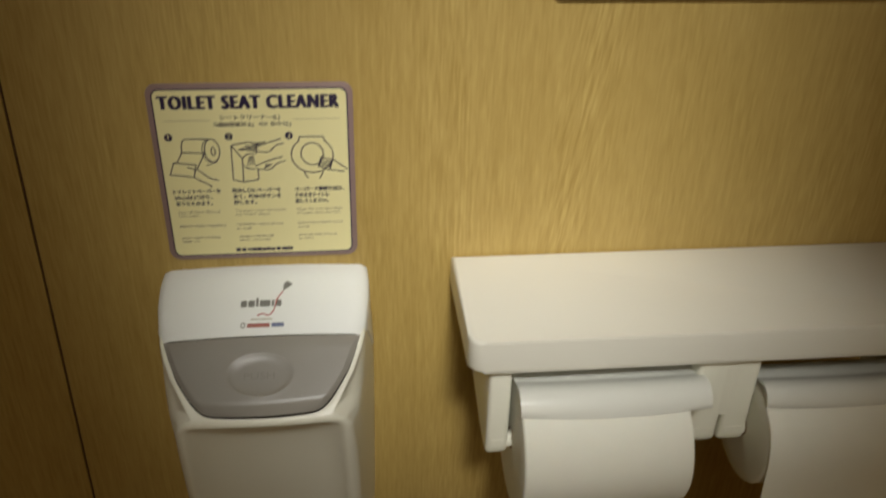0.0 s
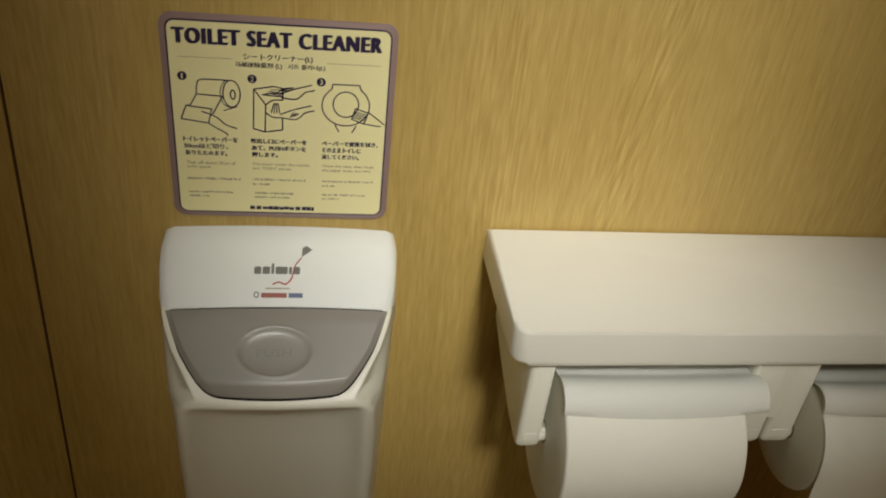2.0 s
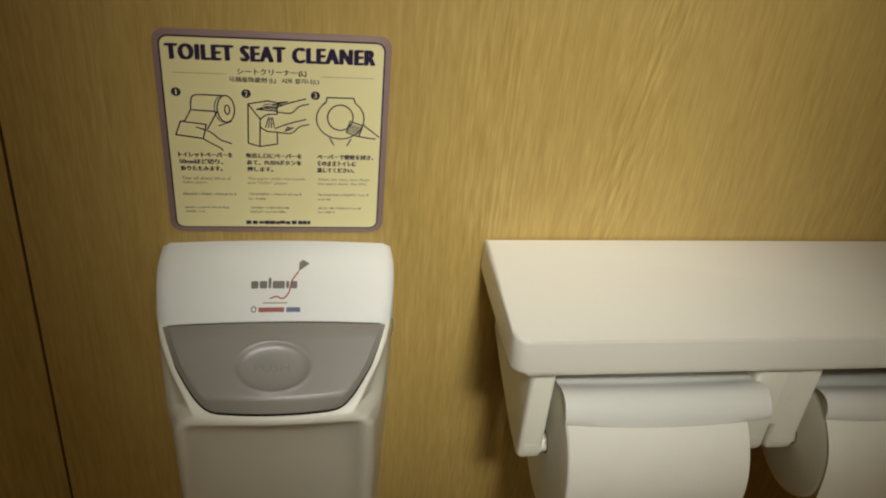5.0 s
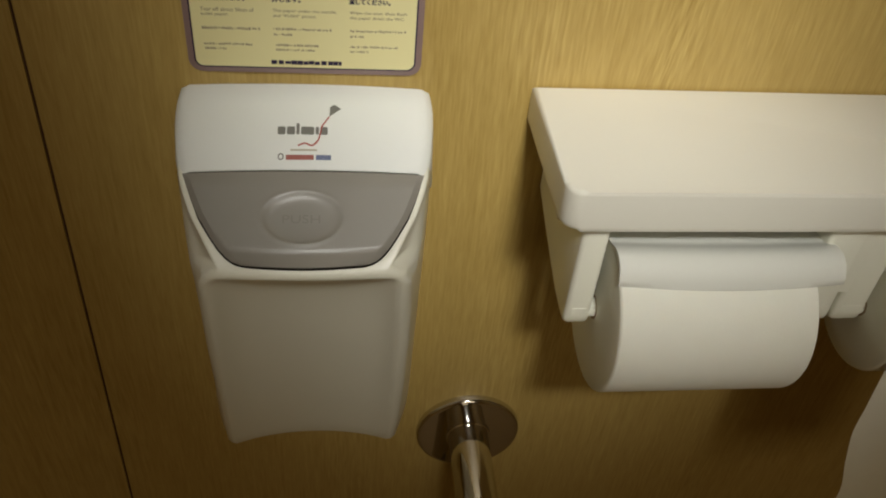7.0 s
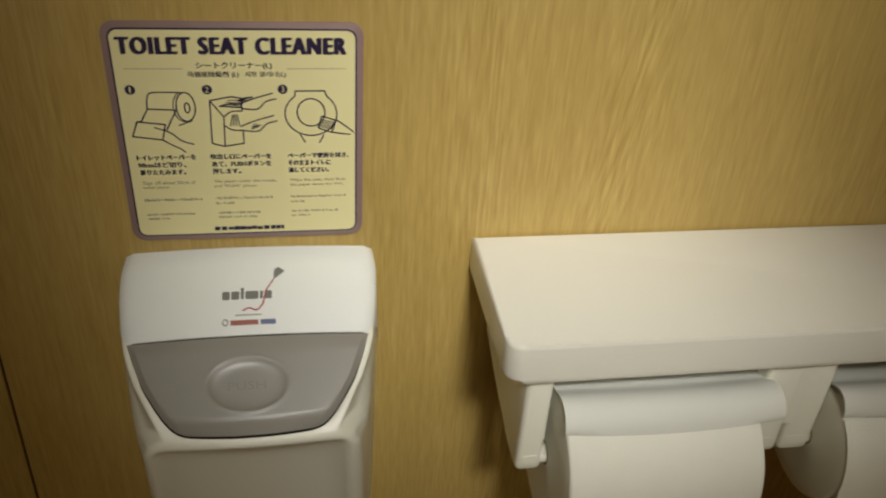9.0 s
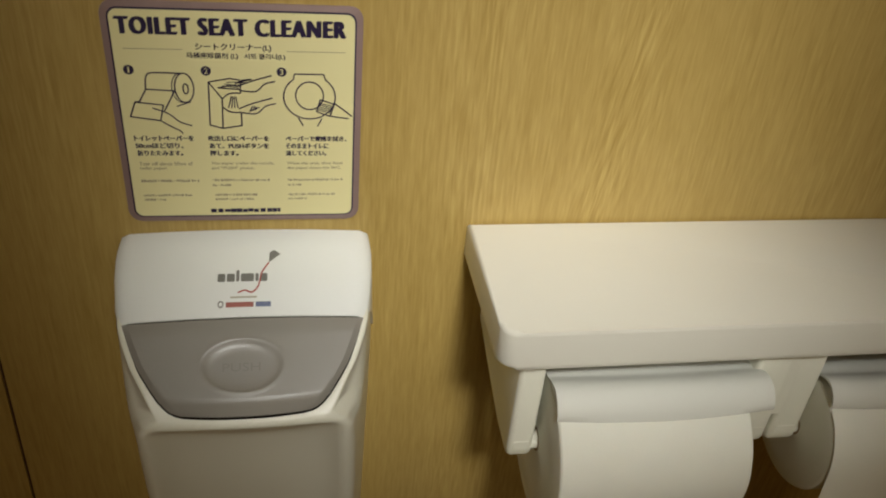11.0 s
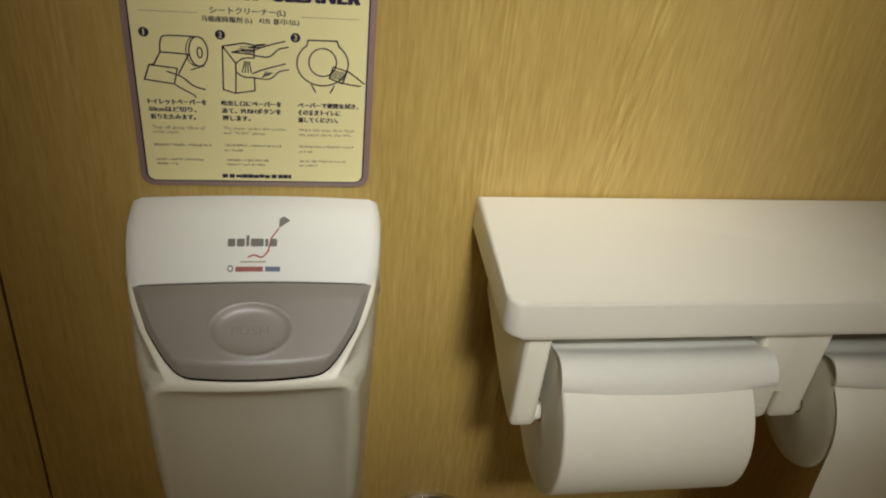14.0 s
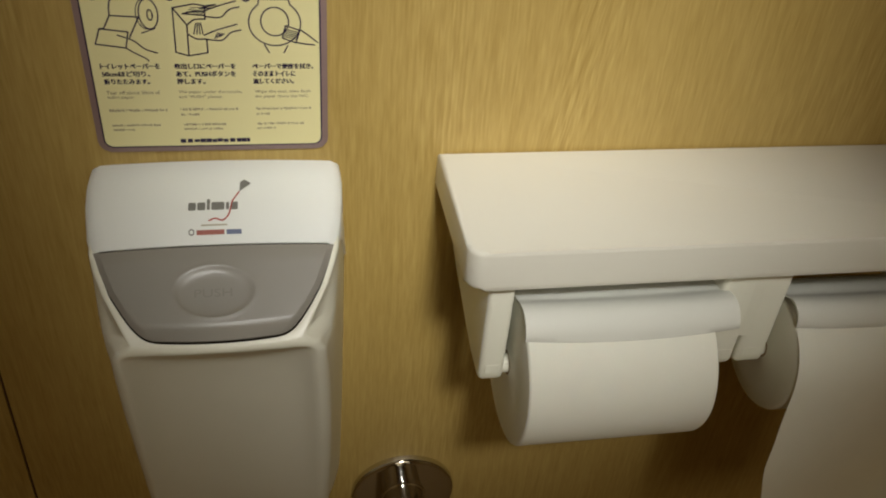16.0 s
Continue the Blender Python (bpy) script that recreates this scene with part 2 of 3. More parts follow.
structure("ceiling", box(-0.79, 1.04, -1.94, 0.04, 2.4, 2.45), PAINT, "plain painted ceiling")


# ---- instruction sign ----
SX0, SX1, SZ0, SZ1 = -0.1508, -0.0204, 0.9057, 1.0341      # clear plate
IX0, IX1, IZ0, IZ1 = -0.1475, -0.0238, 0.9087, 1.0308      # printed face
sign = thing("instruction_sign", "square cream instruction sign with violet print on the wall", "sign")
part("plate", prism(rounded(SX0, SX1, SZ0, SZ1, 0.007), -0.0014, -0.0002, 0.0005, 2), SIGN_EDGE, sign, "smoky violet clear plate edge")
part("border_line", prism(rounded(IX0, IX1, IZ0, IZ1, 0.0052), -0.0017, -0.0013), INK, sign, "thin violet border line")
part("printed_face", prism(rounded(IX0 + 0.0009, IX1 - 0.0009, IZ0 + 0.0009, IZ1 - 0.0009, 0.0045), -0.0020, -0.0015), SIGN_FACE, sign, "cream printed face")
SY = -0.00215


def lettering(name, words, x0, x1, z0, z1, material, parent, y=SY, heavy=0.0, label="", space=1.0):
    """One line of print, set to fill the box it stands in."""
    cu = bpy.data.curves.new(name, "FONT")
    cu.body, cu.size, cu.resolution_u = words, 1.0, 3
    cu.space_character = space
    tmp = new(name, cu)
    dg = bpy.context.evaluated_depsgraph_get()
    me = bpy.data.meshes.new_from_object(tmp.evaluated_get(dg))
    bpy.data.objects.remove(tmp)
    bpy.data.curves.remove(cu)
    n = len(me.vertices)
    co = np.empty(n * 3)
    me.vertices.foreach_get("co", co)
    co = co.reshape(-1, 3)
    lo, hi = co.min(0), co.max(0)
    out = np.empty_like(co)
    out[:, 0] = x0 + (co[:, 0] - lo[0]) / (hi[0] - lo[0]) * (x1 - x0)
    out[:, 1] = y
    out[:, 2] = z0 + (co[:, 1] - lo[1]) / (hi[1] - lo[1]) * (z1 - z0)
    me.vertices.foreach_set("co", out.ravel())
    me.update()
    if heavy:
        bm = bmesh.new()
        for k, dx in enumerate((-1.0, -0.35, 0.35, 1.0)):
            layer = me.copy()
            layer.transform(Matrix.Translation((dx * heavy, -0.00001 * k, (k % 2 - 0.5) * heavy * 0.5)))
            bm.from_mesh(layer)
            bpy.data.meshes.remove(layer)
        bm.to_mesh(me)
        bm.free()
    me.materials.clear()
    me.materials.append(material)
    me.name = name
    ob = new(name, me)
    ob.parent = parent
    if label:
        ob["label"] = label
    return ob


def stroke(bm, pts, w, lift=0.0):
    """A drawn line of width w through points in x, z on the sign's face, with round joints."""
    for (ax, az), (bx, bz) in zip(pts, pts[1:]):
        d = Vector((bx - ax, bz - az))
        if d.length < 1e-7:
            continue
        nx, nz = -d.y / d.length * w / 2, d.x / d.length * w / 2
        bm.faces.new([bm.verts.new((x, SY - lift, z)) for x, z in ((ax + nx, az + nz), (ax - nx, az - nz), (bx - nx, bz - nz), (bx + nx, bz + nz))])
    for px, pz in pts:
        bm.faces.new([bm.verts.new((px + w / 2 * math.cos(k * math.pi / 4), SY - lift - 0.00002, pz + w / 2 * math.sin(k * math.pi / 4))) for k in range(8)])


def bend(pts, n=8):
    """A smooth line through the points."""
    out = []
    p = [Vector(q) for q in pts]
    p = [p[0] * 2 - p[1], *p, p[-1] * 2 - p[-2]]
    for a, b, c, d in zip(p, p[1:], p[2:], p[3:]):
        for k in range(n):
            t = k / n
            out.append(tuple(0.5 * (2 * b + (c - a) * t + (2 * a - 5 * b + 4 * c - d) * t * t + (3 * b - a - 3 * c + d) * t ** 3)))
    return out + [tuple(p[-2])]


def ring(cx, cz, rx, rz, a0=0, a1=360, n=36):
    return [(cx + rx * math.cos(radians(a0 + (a1 - a0) * k / n)), cz + rz * math.sin(radians(a0 + (a1 - a0) * k / n))) for k in range(n + 1)]


def disc(cx, cz, r, n=24):
    bm = bmesh.new()
    bm.faces.new([bm.verts.new((x, SY, z)) for x, z in ring(cx, cz, r, r, n=n)[:-1]])
    return bm


def bars(name, rows, material, parent, label="", low=0.0003, high=0.0012):
    """Plain bars that stand for small print: rows of x0, x1, z0, z1."""
    bm = bmesh.new()
    for x0, x1, z0, z1 in rows:
        x = x0
        while x < x1 - 0.0006:
            w = min(random.uniform(low, high), x1 - x)
            a, b = z0 + random.choice((0.0, 0.0, 0.0003)), z1 - random.choice((0.0, 0.0, 0.0004))
            bm.faces.new([bm.verts.new((px, SY, pz)) for px, pz in ((x, a), (x + w, a), (x + w, b), (x, b))])
            x += w + random.choice((0.0002, 0.0003, 0.0003, 0.0009))
    return tagged(part(name, bm, material, parent, label, 0), kind="stuff")


lettering("title", "TOILET SEAT CLEANER", -0.1434, -0.0300, 1.0174, 1.0262, INK, sign, heavy=0.00085, label="bold violet heading", space=1.18)
lettering("subtitle", "シートクリーナー(L)", -0.1062, -0.0680, 1.0090, 1.0132, INK, sign, heavy=0.00010)
lettering("subtitle", "马桶座除菌剂 (L)   시트 클리너(L)", -0.1108, -0.0610, 1.0046, 1.0082, INK, sign, heavy=0.00008)
for x0, x1 in ((-0.1414, -0.1128), (-0.0600, -0.0298)):
    bm = bmesh.new()
    stroke(bm, [(x0, 1.0096), (x1, 1.0096)], 0.0003)
    part("rule", bm, INK_SOFT, sign, smooth=0)
for n, x in enumerate((-0.1402, -0.1018, -0.0630)):
    spot = part("number_disc", disc(x, 0.9982, 0.0026), INK, sign, smooth=0)
    lettering("number", str(n + 1), x - (0.0004, 0.0009, 0.0009)[n], x + (0.0004, 0.0009, 0.0009)[n], 0.9966, 0.9998, SIGN_FACE, spot, y=SY - 0.0001)

W = 0.00074
# first picture: a paper roll with its end pulled out
bm = bmesh.new()
stroke(bm, ring(-0.1135, 0.9885, 0.0048, 0.0082), W)
stroke(bm, ring(-0.1128, 0.9880, 0.0013, 0.0028), W)
stroke(bm, ring(-0.1150, 0.9885, 0.0048, 0.0082, 80, 280), W * 0.7)
stroke(bm, bend([(-0.1140, 0.9966), (-0.1230, 0.9968), (-0.1305, 0.9964), (-0.1325, 0.9930), (-0.1330, 0.9875)]), W)
stroke(bm, [(-0.1330, 0.9875), (-0.1185, 0.9868)], W)
stroke(bm, [(-0.1330, 0.9875), (-0.1368, 0.9805), (-0.1392, 0.9802), (-0.1424, 0.9718), (-0.1272, 0.9696), (-0.1250, 0.9786), (-0.1392, 0.9802)], W)
stroke(bm, [(-0.1185, 0.9868), (-0.1245, 0.9756)], W)
stroke(bm, bend([(-0.1305, 0.9768), (-0.1230, 0.9738), (-0.1175, 0.9690), (-0.1115, 0.9668)]), W)
stroke(bm, bend([(-0.1272, 0.9696), (-0.1235, 0.9670), (-0.1180, 0.9638), (-0.1165, 0.9622)]), W)
stroke(bm, [(-0.1110, 0.9806), (-0.1180, 0.9780)], W * 0.8)
part("roll_drawing", bm, INK, sign, "line drawing of a paper roll", 0)
# second picture: the dispenser with its spray
bm = bmesh.new()
stroke(bm, [(-0.1010, 0.9920), (-0.1018, 0.9672), (-0.0952, 0.9652), (-0.0945, 0.9826), (-0.1010, 0.9920), (-0.0900, 0.9942), (-0.0846, 0.9932)], W)
stroke(bm, [(-0.0952, 0.9652), (-0.0850, 0.9670), (-0.0850, 0.9745)], W)
stroke(bm, [(-0.0848, 0.9860), (-0.0846, 0.9932)], W)
stroke(bm, bend([(-0.0945, 0.9826), (-0.0905, 0.9856), (-0.0848, 0.9860)]), W)
stroke(bm, bend([(-0.0945, 0.9776), (-0.0905, 0.9750), (-0.0850, 0.9748)]), W)
for k in range(4):
    stroke(bm, [(-0.0898 + 0.0008 * k, 0.9838), (-0.0914 + 0.0016 * k, 0.9776)], W * 0.8)
for k in range(3):
    stroke(bm, [(-0.0938 + 0.001 * k, 0.9900 + 0.0010 * k), (-0.0855 + 0.001 * k, 0.9888 + 0.0018 * k)], W * 0.55)
for dz in (0.0, 0.0128):
    stroke(bm, bend([(-0.0860, 0.9770 + dz), (-0.0790, 0.9800 + dz), (-0.0685, 0.9832 + dz)]), W)
    stroke(bm, bend([(-0.0850, 0.9746 + dz), (-0.0770, 0.9742 + dz), (-0.0720, 0.9785 + dz), (-0.0668, 0.9800 + dz)]), W)
stroke(bm, [(-0.0962, 0.9888), (-0.0850, 0.9880)], W)
stroke(bm, [(-0.0962, 0.9888), (-0.0905, 0.9902), (-0.0846, 0.9898)], W)
for k in range(4):
    stroke(bm, [(-0.0872 + 0.0012 * k, 0.9916 + 0.0006 * k), (-0.0800 + 0.0004 * k, 0.9928 + 0.0008 * k - 0.0006 * abs(k - 1))], W * 0.8)
    stroke(bm, [(-0.0806 + 0.0010 * k, 0.9752 + 0.0004 * k), (-0.0788 + 0.0011 * k, 0.9784 - 0.0002 * k)], W * 0.8)
part("dispenser_drawing", bm, INK, sign, "line drawing of a spray dispenser", 0)
# third picture: a toilet seat being wiped with a folded sheet
bm = bmesh.new()
stroke(bm, ring(-0.0485, 0.9848, 0.0074, 0.0080), W)
stroke(bm, ring(-0.0485, 0.9840, 0.0138, 0.0128, 128, 412), W)
stroke(bm, [(-0.0568, 0.9945), (-0.0564, 0.9972), (-0.0410, 0.9972), (-0.0400, 0.9942)], W)
stroke(bm, [(-0.0545, 0.9716), (-0.0522, 0.9672)], W)
stroke(bm, [(-0.0420, 0.9712), (-0.0442, 0.9670)], W)
for k in range(5):
    stroke(bm, [(-0.0432 - 0.0003 * k, 0.9806 - 0.0010 * k), (-0.0354 - 0.0003 * k, 0.9786 - 0.0010 * k)], W * 0.7)
stroke(bm, [(-0.0428, 0.9826), (-0.0448, 0.9756), (-0.0375, 0.9728), (-0.0352, 0.9800), (-0.0428, 0.9826)], W)
stroke(bm, bend([(-0.0352, 0.9806), (-0.0300, 0.9766), (-0.0256, 0.9730)]), W)
stroke(bm, bend([(-0.0380, 0.9732), (-0.0330, 0.9722), (-0.0275, 0.9716)]), W)
part("seat_drawing", bm, INK, sign, "line drawing of a toilet seat", 0)

for words, x0, x1, z in (("トイレットペーパーを", -0.1420, -0.1112, 0.9577), ("50cmほど切り、", -0.1418, -0.1170, 0.9532), ("折りたたみます。", -0.1414, -0.1176, 0.9487),
                         ("吹出し口にペーパーを", -0.1032, -0.0710, 0.9577), ("あて、PUSHボタンを", -0.1030, -0.0712, 0.9532), ("押します。", -0.1030, -0.0880, 0.9487),
                         ("ペーパーで便座を拭き、", -0.0618, -0.0284, 0.9577), ("そのままトイレに", -0.0618, -0.0384, 0.9532), ("流してください。", -0.0618, -0.0396, 0.9487)):
    lettering("instruction_line", words, x0, x1, z - 0.0002, z + 0.0030, INK, sign, heavy=0.00020)
for words, x0, x1, z in (("Tear off about 50cm of", -0.1412, -0.1130, 0.9428), ("toilet paper.", -0.1412, -0.1266, 0.9398),
                         ("The paper under the nozzle,", -0.1030, -0.0686, 0.9428), ("and “PUSH” please.", -0.1030, -0.0796, 0.9398),
                         ("Wipe the seat, then flush", -0.0614, -0.0302, 0.9428), ("the paper down the WC.", -0.0614, -0.0312, 0.9398)):
    lettering("instruction_line", words, x0, x1, z - 0.0004, z + 0.0018, INK_SOFT, sign, heavy=0.00005)
for rows in (((-0.1414, -0.1104, 0.9318, 0.9334),), ((-0.1030, -0.0714, 0.9322, 0.9337), (-0.1030, -0.0926, 0.9290, 0.9303)),
             ((-0.0612, -0.0302, 0.9322, 0.9337), (-0.0612, -0.0530, 0.9290, 0.9303)), ((-0.1412, -0.1150, 0.9226, 0.9240), (-0.1408, -0.1290, 0.9198, 0.9211)),
             ((-0.1022, -0.0784, 0.9226, 0.9240), (-0.1022, -0.0800, 0.9198, 0.9211)), ((-0.0612, -0.0342, 0.9226, 0.9240), (-0.0612, -0.0500, 0.9198, 0.9211))):
    bars("small_print", rows, INK_SOFT, sign)
bars("maker_line", ((-0.1052, -0.0660, 0.9115, 0.9140),), INK, sign, "", 0.0026, 0.0032)


# ---- seat cleaner dispenser ----
DX = -0.0858
PROF_Y = (0.0, 0.003, 0.015, 0.030, 0.045, 0.0575, 0.078, 0.0925, 0.0975, 0.1000)
PROF_Z = (0.8960, 0.8960, 0.8944, 0.8900, 0.8840, 0.8755, 0.8605, 0.8498, 0.8440, 0.8385)


def prof(y):
    return soft(-y, PROF_Y, PROF_Z) if -y < 0.088 else lerp(-y, PROF_Y, PROF_Z)


def cap_half(y):
    return soft(-y, (0.0, 0.015, 0.03, 0.045, 0.0575), (0.0712, 0.0720, 0.0712, 0.0692, 0.0655))


def cap_z(x, y):
    u = (x - DX) / cap_half(y)
    return prof(y) + 0.0022 * (1 - u * u) - 0.0022 * (max(0.0, abs(u) - 0.95) / 0.05) ** 2


dispenser = thing("seat_cleaner_dispenser", "wall-mounted cream plastic toilet seat cleaner dispenser with grey push button", "dispenser")


PLAN_S = (0.0, 0.020, 0.040, 0.058, 0.0705, 0.0775, 0.086, 0.0933, 0.0965, 0.0985, 0.1000)
PLAN_X = (0.0752, 0.0738, 0.0706, 0.0676, 0.0628, 0.0582, 0.0520, 0.0456, 0.0420, 0.0385, 0.0340)
BOX_X = (0.0752, 0.0738, 0.0708, 0.0680, 0.0655, 0.0638, 0.0610, 0.0575, 0.0555, 0.0535, 0.0510)


def section(z, yf, conc, power, r, back, narrow):
    """A level cut through the body: the side, a rounded corner, a hollow or bulging front, and the same mirrored."""
    def half(y):
        slim, wide = lerp(-y, PLAN_S, PLAN_X), lerp(-y, PLAN_S, BOX_X)
        shoulder = min(1.0, max(0.0, (prof(y) - z) / 0.020))
        return min(back, slim + (wide - slim) * shoulder) - narrow * y / yf
    side = [(-half((yf + r) * k / 12), (yf + r) * k / 12) for k in range(13)]
    x0 = side[-1][0]
    for k in range(1, 6):
        a = radians(90 * k / 5)
        side.append((x0 + r * (1 - math.cos(a)), yf + r - r * math.sin(a)))
    x1 = side[-1][0]
    front = [(-u * x1, yf + conc * (1 - abs(u) ** power)) for u in (-1 + k / 14 for k in range(1, 28))]
    dx = lerp(z, (0.605, 0.66, 0.72, 0.80), (-0.0030, -0.0018, -0.0006, 0.0))
    return [(DX + dx + x, min(y, 0.0) - 0.0002, z) for x, y in side + front + [(-x, y) for x, y in side[::-1]]]


rows = [section(*cut) for cut in (
    (0.6040, -0.0335, 0.0098, 2.2, 0.007, 0.0735, 0.0110), (0.6065, -0.0353, 0.0104, 2.2, 0.008, 0.0745, 0.0100), (0.620, -0.0392, 0.0108, 2.5, 0.008, 0.0752, 0.0088),
    (0.650, -0.0475, 0.0112, 3.2, 0.008, 0.0755, 0.0070), (0.700, -0.0615, 0.0116, 4.4, 0.008, 0.0755, 0.0050), (0.760, -0.0785, 0.0118, 5.5, 0.008, 0.0755, 0.0030),
    (0.790, -0.0868, 0.0116, 6.0, 0.008, 0.0755, 0.0020), (0.808, -0.0918, 0.0108, 6.0, 0.008, 0.0752, 0.0012), (0.8200, -0.0950, 0.0090, 6.0, 0.007, 0.0750, 0.0006),
    (0.8270, -0.0966, 0.0066, 6.0, 0.007, 0.0748, 0.0), (0.8310, -0.0976, 0.0042, 6.0, 0.006, 0.0748, 0.0), (0.8335, -0.0982, 0.0022, 6.0, 0.006, 0.0748, 0.0),
    (0.8352, -0.0988, -0.0008, 2.0, 0.008, 0.0748, 0.0), (0.8368, -0.0993, -0.0028, 2.0, 0.008, 0.0748, 0.0), (0.8400, -0.0990, -0.0036, 2.0, 0.006, 0.0748, 0.0),
    (0.8420, -0.0976, -0.0034, 2.0, 0.003, 0.0746, 0.0), (0.8462, -0.0940, 0.0040, 8.0, 0.003, 0.0746, 0.0), (0.8535, -0.0862, 0.0046, 8.0, 0.003, 0.0744, 0.0),
    (0.8605, -0.0768, 0.0046, 8.0, 0.003, 0.0730, 0.0), (0.8680, -0.0665, 0.0040, 8.0, 0.003, 0.0725, 0.0), (0.8735, -0.0585, 0.0030, 8.0, 0.003, 0.0700, 0.0),
    (0.8805, -0.0420, 0.0, 2.0, 0.004, 0.0690, 0.0), (0.8860, -0.0280, 0.0, 2.0, 0.004, 0.0690, 0.0), (0.8900, -0.0120, 0.0, 2.0, 0.004, 0.0690, 0.0))]
bm, vs = grid(rows)
bm.faces.new(vs[0])
bm.faces.new(vs[-1][::-1])
part("body", bm, CREAM, dispenser, "cream plastic body with a hollow front", 55)

# the white cap, with skirts that widen towards the wall
rows = []
for k in range(25):
    y = -0.0572 + (0.0572 - 0.0004) * k / 24
    h, skirt = cap_half(y), lerp(y, (-0.0572, -0.045, -0.02, 0), (0.001, 0.012, 0.052, 0.070))
    us = [-1 + 2 * i / 30 for i in range(31)]
    row = [(DX - h + 0.0040, y, cap_z(DX - h, y) - skirt * 0.99 - 0.0002), (DX - h - 0.0008 - 0.045 * skirt, y, cap_z(DX - h, y) - skirt), (DX - h - 0.0014, y, cap_z(DX - h, y) - skirt * 0.5), (DX - h - 0.0007, y, cap_z(DX - h, y) - min(0.0022, skirt * 0.4))]
    row += [(DX + u * h, y, cap_z(DX + u * h, y)) for u in us]
    row += [(2 * DX - x, yy, z) for x, yy, z in row[3::-1]]
    rows.append(row)
rows.insert(0, [(x, y + 0.0006, z - 0.0022) for x, y, z in rows[0]])
bm, vs = grid(rows)
cap = part("cap", bm, WHITE, dispenser, "clean white hinged cap", 50)

# grey push button over a dark gap
HALF_V = (0.0, 0.25, 0.5, 0.72, 0.86, 0.93, 0.97, 1.0)
HALF_X = (0.0652, 0.0612, 0.0560, 0.0496, 0.0450, 0.0414, 0.0386, 0.0345)
NU, NV = 84, 72


def ease(t):
    t = min(1.0, max(0.0, t))
    return t * (1.5 - 0.5 * t * t)


def button():
    rows = []
    for j in range(NV + 1):
        v = j / NV
        s = 0.0580 + 0.0392 * min(v, 1.0)
        h = lerp(v, HALF_V, HALF_X)
        row = []
        for i in range(NU + 1):
            u = -1 + 2 * i / NU
            x = u * h
            y = -s - 0.0028 * (1 - u * u) * v
            z = prof(-s)
            # the face stands proud and folds down to the joint along its sides and front
            inset = (1 - abs(u)) * h
            z += 0.0030 * ease(v / 0.22) * min(1.0, inset / 0.0026) * min(1.0, (1 - v) / 0.080)
            z += 0.0021 * (1 - u * u) * (1 - ease(v / 0.22))
            e = math.hypot((x + 0.0012) / 0.0214, (s - 0.0788) / 0.0112)
            if e < 1.35:
                z -= 0.0017 * max(0.0, 1 - (e / 0.98) ** 7) ** 0.8 if e < 0.98 else 0.0
                z += 0.0003 * math.exp(-((e - 1.05) / 0.06) ** 2)
            row.append((DX + x, y, z))
        rows.append(row)
    low = rows[-1]
    rows.append([(x, y + 0.0015, z - 0.0035) for x, y, z in low])
    full = []
    for row in rows:
        a, b = row[0], row[-1]
        full.append([(a[0] + 0.0004, a[1] + 0.002, a[2] - 0.0035), *row, (b[0] - 0.0004, b[1] + 0.002, b[2] - 0.0035)])
    return grid(full)[0]


push = part("push_button", button(), GREY, dispenser, "grey push button with a shallow oval dish", 24)


def gap_ring():
    """A narrow dark joint round the lower edge of the button."""
    def edge(u, v, out):
        s = 0.0580 + 0.0392 * v
        h = lerp(v, HALF_V, HALF_X)
        x, y = u * h, -s - 0.0028 * (1 - u * u) * v
        nx, ny = (u, -0.25) if abs(u) == 1 else (0.0, -1.0 if v > 0.5 else 1.0)
        y += ny * out
        return (DX + x + nx * out, y, prof(-s - (0.6 * out if ny < 0 else -out)) - 0.0011 - (0.7 * out if v == 1 else 0.0))
    way = [(1.0, 0.12 + 0.88 * k / 40) for k in range(40)] + [(-u / 20, 1.0) for u in range(-20, 21)] + [(-1.0, 1 - 0.88 * k / 40) for k in range(1, 41)]
    rows = [[edge(u, v, out * min(1.0, max(0.0, (v - 0.11) / 0.25))) for out in (-0.0012, 0.0000, 0.00042)] for u, v in way]
    return grid(rows)[0]


rows = []
for i in range(41):
    u = -1 + 2 * i / 40
    x = DX + 0.0650 * u
    rows.append([(x, -0.0573, cap_z(x, -0.0572) - 0.0006), (x, -0.0579, prof(-0.0579) + 0.0002 - 0.0010 * max(0.0, abs(u) - 0.93) / 0.07)])
part("cap_gap", grid(rows)[0], BLACK, dispenser, "dark joint under the cap", 60)
part("button_gap", gap_ring(), BLACK, dispenser, "dark gap round the button", 60)


# embossed word laid flat, the shade of its relief put into the grey
words = lettering("button_word", "PUSH", -0.0975, -0.0775, -0.0030, 0.0030, mat("emboss_shade_grey", (0.235, 0.220, 0.200), 0.40), push)
for v in words.data.vertices:
    s = 0.0785 - v.co.z * 0.62
    v.co.y, v.co.z = -s - 0.0020, prof(-s) + 0.0018


def on_cap(ob, lift=0.00035):
    """Lays a flat mark (x, and y in its z) on the cap."""
    for v in ob.data.vertices:
        y = v.co.z - 0.0016
        v.co.y, v.co.z = y, cap_z(v.co.x, y) + lift
    return ob


def mark(name, pts, material, label=""):
    bm = bmesh.new()
    bm.faces.new([bm.verts.new((x, 0, y)) for x, y in pts])
    bmesh.ops.subdivide_edges(bm, edges=bm.edges[:], cuts=1)
    return on_cap(part(name, bm, material, cap, label, 0))


def line_mark(name, pts, w, material, label=""):
    bm = bmesh.new()
    stroke(bm, pts, w)
    return on_cap(part(name, bm, material, cap, label, 0))


